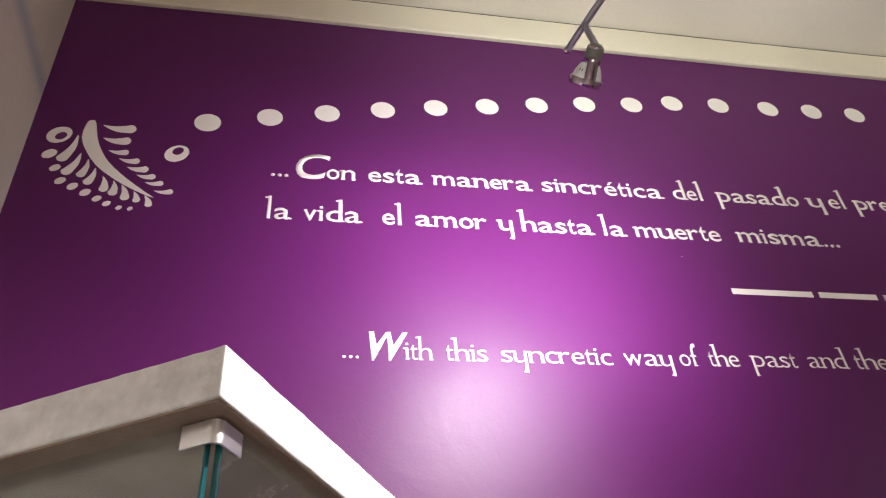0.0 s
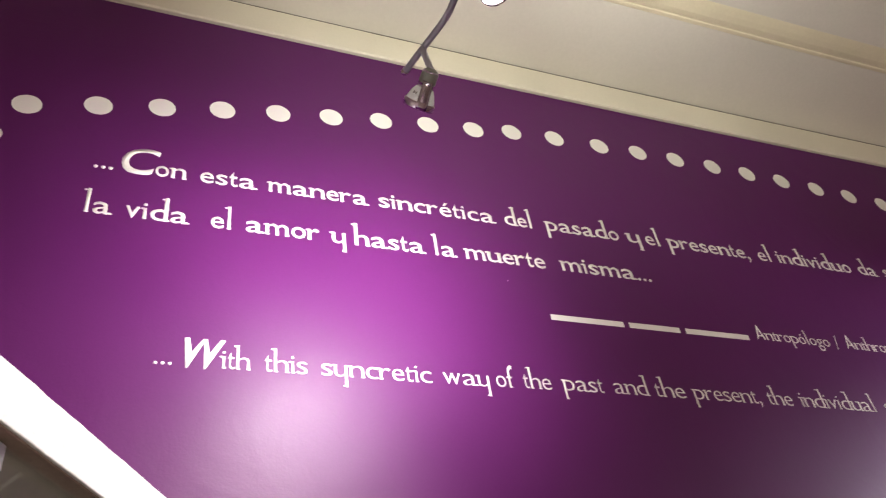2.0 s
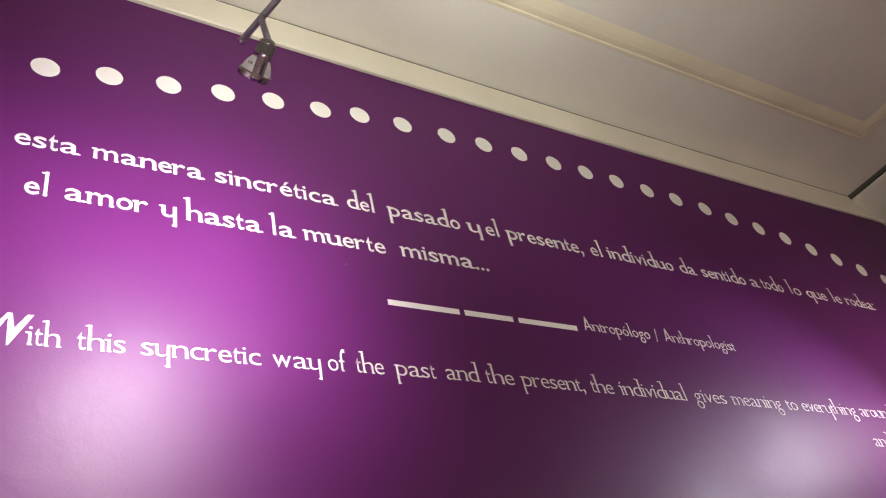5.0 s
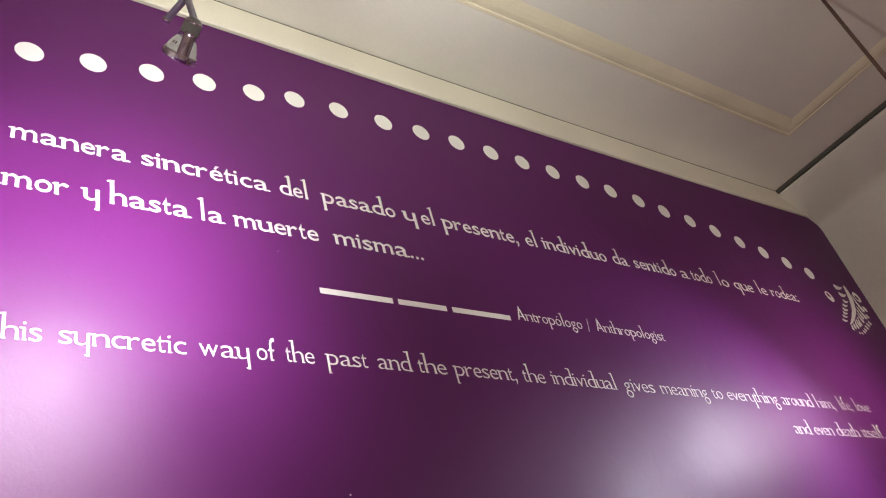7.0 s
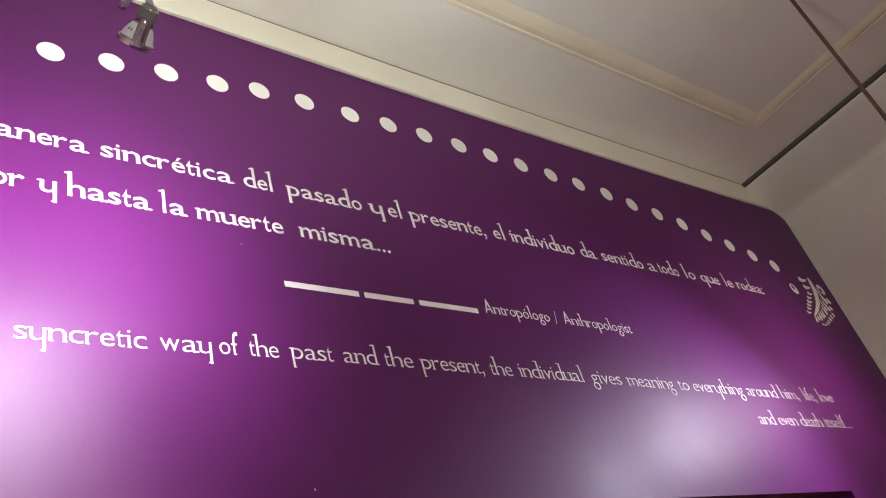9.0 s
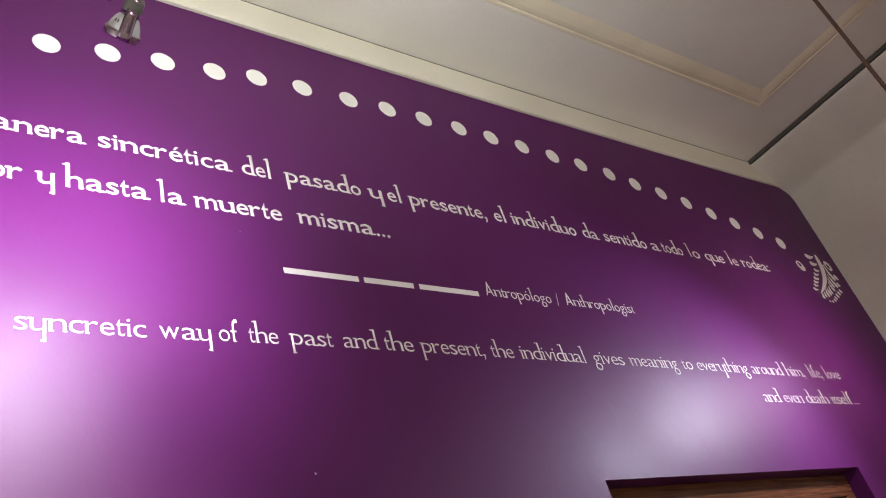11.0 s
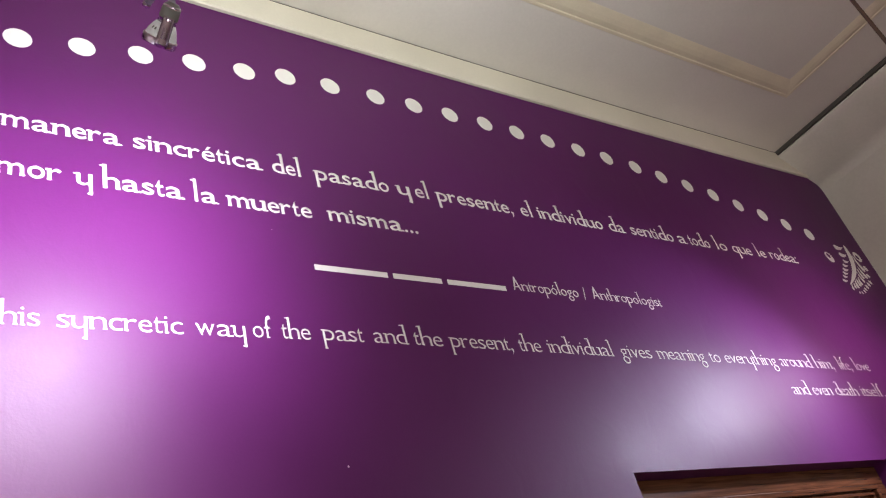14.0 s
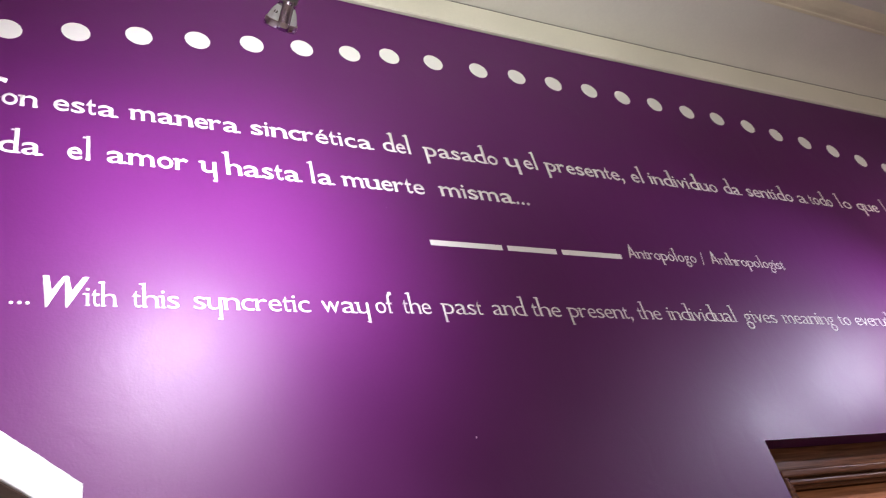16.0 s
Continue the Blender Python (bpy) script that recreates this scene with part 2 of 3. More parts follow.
add_box(bm, (XL - 0.2, YF - 0.2, 2.4), (XL, YB + THICK, ZC))
for v in bm.verts:  # the old wall leans outwards a little above head height
    if v.co.z > 2.5 and v.co.x > XL - 0.1:
        v.co.x -= 0.046
structure("wall_west", bm, BANDED, "grey-cream plastered side wall with a faint bluish band", "wall")
structure("wall_east", box((XR, YF - 0.2, 0), (XR + 0.2, YB + THICK, ZC)), PLASTER, "grey-cream plastered side wall", "wall")
# unseen wall; its two openings are added to hold the fill lights
bm = bmesh.new()
for x0, x1 in ((XL, 0.5), (1.7, 3.1), (4.3, XR)):
    add_box(bm, (x0, YF - 0.2, 0), (x1, YF, ZC))
for x0, x1 in ((0.5, 1.7), (3.1, 4.3)):
    add_box(bm, (x0, YF - 0.2, 0), (x1, YF, 1.0))
    add_box(bm, (x0, YF - 0.2, 2.7), (x1, YF, ZC))
structure("wall_south", bm, PURPLE, "unseen purple painted wall with two openings added for fill lights", "wall")

# frieze band along the top of the purple wall: a flat board with a rounded lower lip and a gap below the ceiling
PROF = ((0.0, ZB), (0.014, ZB - 0.002), (0.019, ZB + 0.004), (0.019, ZB + 0.012), (0.013, ZB + 0.02), (0.012, ZC - 0.009), (0.0, ZC - 0.009))
bm, rows = sweep(PROF, lambda a, b, k: (XL - 0.07 + k / 40 * (XR - XL + 0.07), YB - a, b + sag(XL - 0.07 + k / 40 * (XR - XL + 0.07))), 41)
structure("trim_north", bm, CREAM, "cream painted frieze band above the purple wall", "trim")
# dark strip along the frieze top, standing in for the gap's shade
bm, rows = sweep(((0.0, -0.010), (0.0095, -0.010), (0.0095, 0.004), (0.0, 0.004)), lambda a, b, k: (XL - 0.07 + k / 40 * (XR - XL + 0.07), YB - a, ZC + b + sag(XL - 0.07 + k / 40 * (XR - XL + 0.07))), 41)
structure("trim_gap_shade_north", bm, GAP_SHADE, "dark strip painted as the shade between frieze and ceiling", "trim")

# deep crown moulding along the east wall
CROWN = ((-0.03, 3.98), (-0.004, 4.02), (0.003, 4.05), (0.010, 4.075), (0.026, 4.096), (0.06, 4.114), (0.10, 4.131), (0.16, 4.158), (0.22, 4.189), (0.28, 4.221), (0.315, 4.240), (0.330, 4.250), (0.335, 4.257), (0.328, 4.263), (0.29, 4.266), (-0.03, 4.266))
bm, rows = sweep(CROWN, lambda a, b, k: (XR - a, YF + k * (YB - YF), b), 2)
crown = structure("trim_east", bm, PLASTER, "grey-cream crown moulding along the side wall", "trim")
for p in crown.data.polygons:
    p.use_smooth = True
# dark solid strip in place of the shade above the crown
structure("trim_gap_shade_east", box((XR - 0.341, YF, 4.2665), (XR, YB - 0.002, ZC), 0.003), GAP_SHADE, "dark strip painted as the shade above the crown moulding", "trim")
bm, rows = sweep(PROF, lambda a, b, k: (XL - 0.042 + a, YF + k * (YB - YF), b), 2)
structure("trim_west", bm, CREAM, "cream painted frieze band on the side wall", "trim")

# raised rectangular moulding on the ceiling
PX0, PX1, PY0, PY1 = 0.15, 4.618, -2.2, 2.21
RIM = ((0.0, 0.0), (0.0, 0.004), (0.004, 0.007), (0.016, 0.008), (0.020, 0.003), (0.025, 0.003), (0.029, 0.008), (0.050, 0.013), (0.075, 0.011), (0.098, 0.005), (0.108, 0.002), (0.112, 0.0))


def rim_point(a, b, k):
    side, f = k // 20 % 4, k % 20 / 20
    xs, ys = (PX0 + a, PX1 - a, PX1 - a, PX0 + a, PX0 + a), (PY0 + a, PY0 + a, PY1 - a, PY1 - a, PY0 + a)
    x, y = xs[side] + f * (xs[side + 1] - xs[side]), ys[side] + f * (ys[side + 1] - ys[side])
    return (x, y, ZC + sag(x, y) - 0.6 * b)


bm, rows = sweep(RIM, rim_point, 81)
structure("trim_ceiling", bm, MOULD, "ochre-cream raised plaster moulding framing the ceiling", "trim")

# ---------------------------------------------------------------- the doorway
door = tagged(thing("door_1", (3.419, YB + REVEAL, 0), "varnished panelled wooden door with a shade-darkened frame, set in the purple wall", "door"), kind="structure")


def in_door(lo, hi, bevel=0.003):
    return box([lo[0] - 3.419, lo[1] - YB - REVEAL, lo[2]], [hi[0] - 3.419, hi[1] - YB - REVEAL, hi[2]], bevel)


YD = YB + REVEAL
STEPS = ((0.0, 0.082, 0.0), (0.082, 0.106, -0.012), (0.106, 0.113, 0.012), (0.113, 0.128, 0.0), (0.128, 0.134, 0.02))
for a, b, d in STEPS:
    part("head_moulding", in_door((DX0 + a, YD + d, DZ - b), (DX1 - a, YD + 0.10, DZ - a), 0.006), WOOD, door)
    for x0, x1 in ((DX0 + a, DX0 + b), (DX1 - b, DX1 - a)):
        part("jamb_moulding", in_door((x0, YD + d, 0), (x1, YD + 0.10, DZ - b), 0.006), WOOD, door)
for x0, x1 in ((DX0 + 0.134, 3.417), (3.421, DX1 - 0.134)):
    leaf = part("door_leaf", in_door((x0, YD + 0.055, 0.01), (x1, YD + 0.10, DZ - 0.136)), LEAF, door)
    for z0, z1 in ((0.18, 0.85), (1.0, 1.55), (1.68, 2.02)):
        part("panel", in_door((x0 + 0.11, YD + 0.040, z0), (x1 - 0.11, YD + 0.056, z1), 0.008), LEAF, leaf)
structure("wall_behind_door", box((DX0 - 0.3, YB + THICK, 0), (DX1 + 0.3, YB + THICK + 0.1, 2.6)), PLASTER, "plain wall behind the closed door", "wall")

# ---------------------------------------------------------------- vinyl lettering
SKIN = 0.0007


def disc(x, z, rx, rz, tilt=0.0, n=36):
    c, s = math.cos(tilt), math.sin(tilt)
    return [(x + rx * math.cos(a) * c - rz * math.sin(a) * s, z + rx * math.cos(a) * s + rz * math.sin(a) * c) for a in (2 * math.pi * k / n for k in range(n))]


def glyphs(text, bold):
    """The mesh of a word in the built-in font, at size 1."""
    cu = bpy.data.curves.new("word", "FONT")
    cu.body, cu.size, cu.offset, cu.resolution_u, cu.extrude = text, 1.0, bold, 4, 0.0
    ob = bpy.data.objects.new("word", cu)
    scene.collection.objects.link(ob)
    me = bpy.data.meshes.new_from_object(ob.evaluated_get(bpy.context.evaluated_depsgraph_get()))
    bpy.data.objects.remove(ob)
    bpy.data.curves.remove(cu)
    return me


def tall(text):
    return max(v.co.y for v in glyphs(text, 0.0).vertices)


FONT_X, FONT_L, FONT_P = tall("x"), tall("l"), -min(v.co.y for v in glyphs("p", 0.0).vertices)


# width of each letter's place in this wide lettering, against an n of 76
PLACE = dict(a=78, b=78, c=62, d=80, e=64, f=48, g=64, h=74, i=30, l=36, m=110, n=76, o=70, p=76, q=74, r=58, s=56, t=40, u=78, v=64, w=100, y=68, A=92)
NARROW = "il.,:/"
# serifs: from the ink's left (0) or right edge (1), the way sideways and the height of each blunt end
TOPS = dict(l=((0, -0.03, 0.655),), d=((1, -0.12, 0.655),), h=((0, -0.02, 0.655),), b=((0, -0.02, 0.655),), i=((0, -0.015, 0.42),), n=((0, 0.0, 0.42),), m=((0, 0.0, 0.42),), r=((0, 0.0, 0.42),), p=((0, 0.0, 0.42),), u=((0, -0.01, 0.42), (1, -0.11, 0.42)), y=((0, -0.01, 0.42),))
FEET = dict(l=((0, 0.05, 0.03),), d=((1, 0.0, 0.03),), h=((0, 0.05, 0.03), (1, -0.03, 0.03)), i=((0, 0.055, 0.03),), n=((0, 0.05, 0.03), (1, -0.03, 0.03)), m=((0, 0.05, 0.03), (1, -0.03, 0.03)), r=((0, 0.05, 0.03),), p=((0, 0.05, -0.205),), q=((1, -0.05, -0.205),), y=((1, -0.07, -0.205),),
            a=((1, 0.0, 0.03),), u=((1, 0.0, 0.03),), f=((0, 0.13, 0.03),))
KEPT = {}


def plain_letter(name):
    return {"é": "e", "ó": "o"}.get(name, name)


def letter_shape(name, bold):
    """Outline mesh of one letter, its ink's left and right edge."""
    key = (name, round(bold, 3))
    if key not in KEPT:
        me = glyphs(name, key[1])
        xs = [v.co.x for v in me.vertices]
        KEPT[key] = (me, min(xs), max(xs))
    return KEPT[key]


def word(text, x0, x1, z, heights, bold, parent, lean=0.0):
    """One word of vinyl letters between x0 and x1 on the line z; heights: of x, of l, and below the line."""
    hx, hl, hp = heights
    ox, oy, oz = parent.location
    bm, ends = bmesh.new(), bmesh.new()
    widths = [PLACE.get(plain_letter(c), 28 if c in NARROW else 80) for c in text]
    unit, start = (x1 - x0) / sum(widths), x0

    def lift(y, even=False):
        if even and y > 0:
            return y * hx / FONT_X
        if y < 0:
            return y * hp / FONT_P
        if y < FONT_X:
            return y * hx / FONT_X
        return hx + (y - FONT_X) * (hl - hx) / (FONT_L - FONT_X)

    for c, w in zip(text, widths):
        me, lo, hi = letter_shape("u" if c == "y" else c, bold)
        room = w * unit
        wide = min(room * 0.8, (hi - lo) * hx / FONT_X * 1.05) if c in NARROW else room * 0.87 if len(text) > 1 else room * (0.88 if c == "y" else 1)
        left, scale = start + (room - wide) / 2, wide / (hi - lo)
        first = len(bm.verts)
        bm.from_mesh(me)
        bm.verts.ensure_lookup_table()
        for v in bm.verts[first:]:
            up = lift(v.co.y, c in "iéó")
            v.co = Vector((left + (v.co.x - lo) * scale + lean * up - ox, 0, z + up - oz))
        if c == "y":  # a round-bottomed y: its right stem runs straight down below the line
            x = left + wide - (0.082 + bold) * scale
            ends.faces.new([ends.verts.new((px - ox, 0.0003, pz - oz)) for px, pz in ((x, z + lift(0.40)), (x, z + lift(-0.23)), (left + wide, z + lift(-0.23)), (left + wide, z + lift(0.40)))])
        for side, dx, y in TOPS.get(c, ()) + FEET.get(c, ()):
            cx, cz = (left if side == 0 else left + wide) + dx * scale, z + lift(y)
            half, thick = 0.066 * min(scale, hx / FONT_X * 1.1), (0.032 + 0.5 * bold) * hx / FONT_X
            ends.faces.new([ends.verts.new((px - ox, 0.0003, pz - oz)) for px, pz in disc(cx, cz, half, thick, 0.0, 10)])
        start += room
    skin(bm)
    skin(ends)
    both = bpy.data.meshes.new("ends")
    ends.to_mesh(both)
    ends.free()
    bm.from_mesh(both)
    bpy.data.meshes.remove(both)
    return part("word", bm, VINYL, parent)


def skin(bm):
    """Gives flat shapes the thickness of vinyl."""
    faces = list(bm.faces)
    out = bmesh.ops.extrude_face_region(bm, geom=faces)
    for v in [g for g in out["geom"] if isinstance(g, bmesh.types.BMVert)]:
        v.co.y -= SKIN
    return bm


def lettering(name, at, label, lines):
    ob = thing(name, at, label, "wall lettering")
    for text, z0, z1, heights, bold in lines:
        for entry in text.split("|"):
            w, a, b = entry.rsplit(" ", 2)
            a, b = float(a), float(b)
            z = z0 + (z1 - z0) * (a + b) / 10
            if w == "BAR":
                bm = bmesh.new()
                add_box(bm, (a - at[0], -SKIN, z - at[2]), (b - at[0], 0, z + 0.021 - at[2]))
                part("bar", bm, VINYL, ob)
            elif w in ("C", "W"):
                word(w, a - 0.016, b - 0.010, z - 0.003, (0.075, 0.105 if w == "C" else 0.086, 0.02), 0.014 if w == "C" else 0.020, ob, 0.22)
            elif w == "/":
                word(w, a, b, z, heights, bold - 0.012, ob)
            else:
                weight = bold - 0.004 * max(a - 2.4, 0) if bold > 0 else bold - 0.0055 * max(a - 1.6, 0)
                drift = 0.0 if bold > 0 else 0.012 * min(max((a - 2.0) / 0.8, 0), 1)
                z += 0.0 if bold > 0 else 0.008 * min(max((a - 1.1) / 0.5, 0), 1)
                word(w, a + drift, b - 0.004 + drift, z, heights, weight, ob)
    return ob


BIG, SMALL, FINE = (0.041, 0.088, 0.034), (0.037, 0.074, 0.030), (0.030, 0.062, 0.022)
lettering("spanish_quotation", (2.3, YB, 3.3), "two lines of bold white vinyl Spanish lettering on the purple wall", (
    ("... 0.169 0.232|C 0.249 0.338|on 0.335 0.432|esta 0.462 0.636|manera 0.663 0.988|sincrética 1.016 1.433|del 1.462 1.577|pasado 1.619 1.923|y 1.949 2.015|el 2.027 2.1|"
     "presente, 2.125 2.506|el 2.539 2.612|individuo 2.634 3.016|da 3.048 3.154|sentido 3.187 3.486|a 3.515 3.574|todo 3.595 3.757|lo 3.793 3.894|que 3.927 4.096|le 4.131 4.217|rodea: 4.248 4.504",
     3.322, 3.367, BIG, 0.005),
    ("la 0.165 0.245|vida 0.272 0.449|el 0.502 0.572|amor 0.6 0.827|y 0.855 0.908|hasta 0.925 1.161|la 1.182 1.266|muerte 1.289 1.585|misma... 1.634 1.999", 3.149, 3.184, BIG, 0.005),
))
lettering("attribution", (2.3, YB, 2.95), "thin white vinyl attribution line on the purple wall", (
    ("BAR 1.547 1.812|BAR 1.833 2.029|BAR 2.053 2.313|Antropólogo 2.343 2.68|/ 2.704 2.726|Anthropologist 2.745 3.156", 2.946, 2.958, FINE, -0.004),
))
lettering("english_quotation", (2.3, YB, 2.65), "two lines of white vinyl English lettering on the purple wall", (
    ("... 0.39 0.445|W 0.459 0.555|ith 0.553 0.632|this 0.661 0.78|syncretic 0.808 1.125|way 1.149 1.298|of 1.311 1.375|the 1.398 1.495|past 1.527 1.67|and 1.699 1.827|the 1.846 1.963|"
     "present, 1.987 2.256|the 2.274 2.382|individual 2.406 2.74|gives 2.768 2.947|meaning 2.976 3.273|to 3.299 3.375|everything 3.399 3.772|around 3.794 4.049|him, 4.078 4.237|life, 4.278 4.394|love 4.421 4.564",
     2.684, 2.700, SMALL, -0.008),
    ("and 3.775 3.91|even 3.933 4.095|death 4.119 4.318|itself... 4.344 4.602", 2.543, 2.558, SMALL, -0.008),
))

for me, lo, hi in KEPT.values():
    bpy.data.meshes.remove(me)

# ---------------------------------------------------------------- vinyl dots and flourishes


def outline(points, at):
    bm = bmesh.new()
    bm.faces.new([bm.verts.new((x - at[0], 0, z - at[2])) for x, z in points])
    return skin(bm)


def ring(x, z, hx, hz, at, side):
    """A leaning oval with an off-centre oval hole."""
    bm = bmesh.new()
    lean = 0.9 * side
    a = [bm.verts.new((px - at[0], 0, pz - at[2])) for px, pz in disc(x, z, 0.0385, 0.0315, lean)]
    b = [bm.verts.new((px - at[0], 0, pz - at[2])) for px, pz in disc(hx, hz, 0.0185, 0.0145, lean)]
    for k in range(len(a)):
        j = (k + 1) % len(a)
        bm.faces.new((a[k], a[j], b[j], b[k]))
    return skin(bm)


def petal(tx, tz, ex, ez, r, bend, n=14):
    """A teardrop from a sharp tip to a round end, bent sideways."""
    t, e = Vector((tx, tz)), Vector((ex, ez))
    d = (e - t)
    length = d.length
    d.normalize()
    s = Vector((-d.y, d.x))
    one, two = [], []
    for k in range(n + 1):
        u = k / n
        mid = t + d * u * length + s * bend * math.sin(math.pi * u) * length
        w = r * (u ** 0.8)
        one.append(mid + s * w)
        two.append(mid - s * w)
    end = [e + s * r * math.cos(a) + d * r * math.sin(a) for a in (math.pi * k / 10 for k in range(1, 10))]
    return [tuple(p) for p in one[1:] + end + two[:0:-1] + [t]]


DOT_X = (-0.036, 0.152, 0.333, 0.516, 0.697, 0.879, 1.061, 1.241, 1.424, 1.587, 1.774, 1.977, 2.160, 2.343, 2.530, 2.710, 2.894, 3.083, 3.269, 3.464, 3.643, 3.836, 4.030, 4.221, 4.414, 4.610, 4.806)
DOT_Z = (3.540, 3.587, 3.628, 3.667, 3.700, 3.729, 3.759, 3.786, 3.806, 3.834, 3.845, 3.850, 3.856, 3.857, 3.857, 3.853, 3.848, 3.839, 3.831, 3.818, 3.793, 3.774, 3.750, 3.714, 3.682, 3.647, 3.608)
at = (2.385, YB, 3.7)
border = thing("dot_border", at, "arched row of white vinyl dots on the purple wall", "wall decal")
for x, z in zip(DOT_X, DOT_Z):
    part("dot", outline(disc(x, z, 0.0405, 0.0405), at), VINYL, border)

# petals: tip, end, end radius
RIGHT_PETALS = ((-0.337, 3.494, -0.258, 3.484, 0.020), (-0.328, 3.438, -0.262, 3.430, 0.018), (-0.302, 3.386, -0.255, 3.381, 0.013), (-0.266, 3.354, -0.219, 3.347, 0.013),
                (-0.239, 3.321, -0.190, 3.315, 0.014), (-0.207, 3.291, -0.164, 3.287, 0.012), (-0.179, 3.263, -0.138, 3.262, 0.011), (-0.149, 3.232, -0.106, 3.231, 0.011))
LEFT_PETALS = ((-0.398, 3.446, -0.421, 3.342, 0.020), (-0.374, 3.368, -0.398, 3.288, 0.019), (-0.349, 3.344, -0.357, 3.280, 0.016), (-0.323, 3.309, -0.333, 3.252, 0.016),
               (-0.296, 3.277, -0.286, 3.228, 0.016), (-0.264, 3.262, -0.259, 3.216, 0.016), (-0.240, 3.248, -0.224, 3.200, 0.016), (-0.203, 3.224, -0.191, 3.192, 0.013), (-0.172, 3.212, -0.156, 3.178, 0.013))
BEADS = ((-0.459, 3.355, 0.026), (-0.431, 3.299, 0.019), (-0.406, 3.249, 0.019), (-0.369, 3.230, 0.019), (-0.331, 3.209, 0.019), (-0.296, 3.188, 0.016), (-0.267, 3.171, 0.014), (-0.232, 3.158, 0.011), (-0.202, 3.157, 0.010))
STEM = ((-0.372, 3.512), (-0.362, 3.427), (-0.316, 3.339), (-0.254, 3.277), (-0.190, 3.230), (-0.146, 3.204))


def flourish(side, dz):
    """side 1: as it stands at the west end; -1: its mirror image at the east end."""
    turn_x = (lambda x: x) if side > 0 else (lambda x: 4.772 - x)
    at = (turn_x(-0.3), YB, 3.3 + dz)
    ob = thing("leaf_flourish", at, "white vinyl leaf flourish with petals beside the row of dots", "wall decal", "pair of leaf flourishes")

    def placed(points):
        return outline([(turn_x(x), z + dz) for x, z in points], at)

    for a in RIGHT_PETALS:
        part("petal", placed(petal(a[0], a[1], a[2], a[3], a[4] * 0.92, -0.10)), VINYL, ob)
    for a in LEFT_PETALS:
        part("petal", placed(petal(a[0], a[1], a[2], a[3], a[4] * 0.80, 0.08)), VINYL, ob)
    for x, z, r in BEADS:
        part("bead", placed(disc(x, z, r * 0.86, r * 0.62, 0.75, 24)), VINYL, ob)
    for x, z, hx, hz in ((-0.450, 3.438, -0.444, 3.434), (-0.108, 3.391, -0.106, 3.402)):
        part("ring", ring(turn_x(x), z + dz, turn_x(hx), hz + dz, at, side), VINYL, ob)
    left, right = [], []
    n = 30
    for k in range(n + 1):
        u = k / n * (len(STEM) - 1)
        i = min(int(u), len(STEM) - 2)
        f = u - i
        p0, p1, p2, p3 = [Vector(STEM[min(max(i + o, 0), len(STEM) - 1)]) for o in (-1, 0, 1, 2)]
        p = 0.5 * ((2 * p1) + (p2 - p0) * f + (2 * p0 - 5 * p1 + 4 * p2 - p3) * f * f + (3 * p1 - p0 - 3 * p2 + p3) * f ** 3)
        d = (0.5 * ((p2 - p0) + 2 * (2 * p0 - 5 * p1 + 4 * p2 - p3) * f + 3 * (3 * p1 - p0 - 3 * p2 + p3) * f * f)).normalized()
        s = Vector((-d.y, d.x))
        w = 0.0235 * (1 - (k / n) ** 1.6) * min(1, math.sqrt(0.08 + 5 * k / n))
        left.append(p + s * w)
        right.append(p - s * w)
    part("stem", placed([tuple(p) for p in left + right[-2::-1]]), VINYL, ob)
    return ob


flourish(1, 0.0)
flourish(-1, 0.066)

# ---------------------------------------------------------------- hanging spotlights
HOLDER = ((0.0, 0.0), (0.0160, 0.0), (0.0180, 0.004), (0.0184, 0.040), (0.0, 0.040))
CAP = ((0.0, -0.006), (0.010, -0.005), (0.0160, 0.000), (0.0182, 0.005), (0.0190, 0.026), (0.0182, 0.028))
REFLECTOR = ((0.0170, 0.036), (0.0200, 0.039), (0.0248, 0.047), (0.0290, 0.057), (0.0316, 0.066), (0.0320, 0.071), (0.0300, 0.071), (0.0230, 0.054), (0.0165, 0.040))
RING = ((0.0324, 0.067), (0.0342, 0.068), (0.0348, 0.070), (0.0348, 0.081), (0.0338, 0.083), (0.0316, 0.083), (0.0316, 0.069))
STRAP = ((0.0192, 0.022), (0.0212, 0.032), (0.0248, 0.043), (0.0288, 0.054), (0.0328, 0.064), (0.0352, 0.070), (0.0358, 0.081))


def strap(m, angle):
    """A springy metal strip from the holder down to the ring."""
    bm = bmesh.new()
    rows = []
    for r, h in STRAP:
        turns = [angle + u * 0.0125 / r for u in (-1, -0.5, 0, 0.5, 1)]
        rows.append([bm.verts.new((r * math.cos(a), r * math.sin(a), h)) for a in turns])
    for a, b in zip(rows, rows[1:]):
        for k in range(4):
            bm.faces.new((a[k], a[k + 1], b[k + 1], b[k]))
    bmesh.ops.recalc_face_normals(bm, faces=bm.faces)
    bmesh.ops.solidify(bm, geom=list(bm.faces), thickness=0.0008)
    bm.transform(m)
    return bm


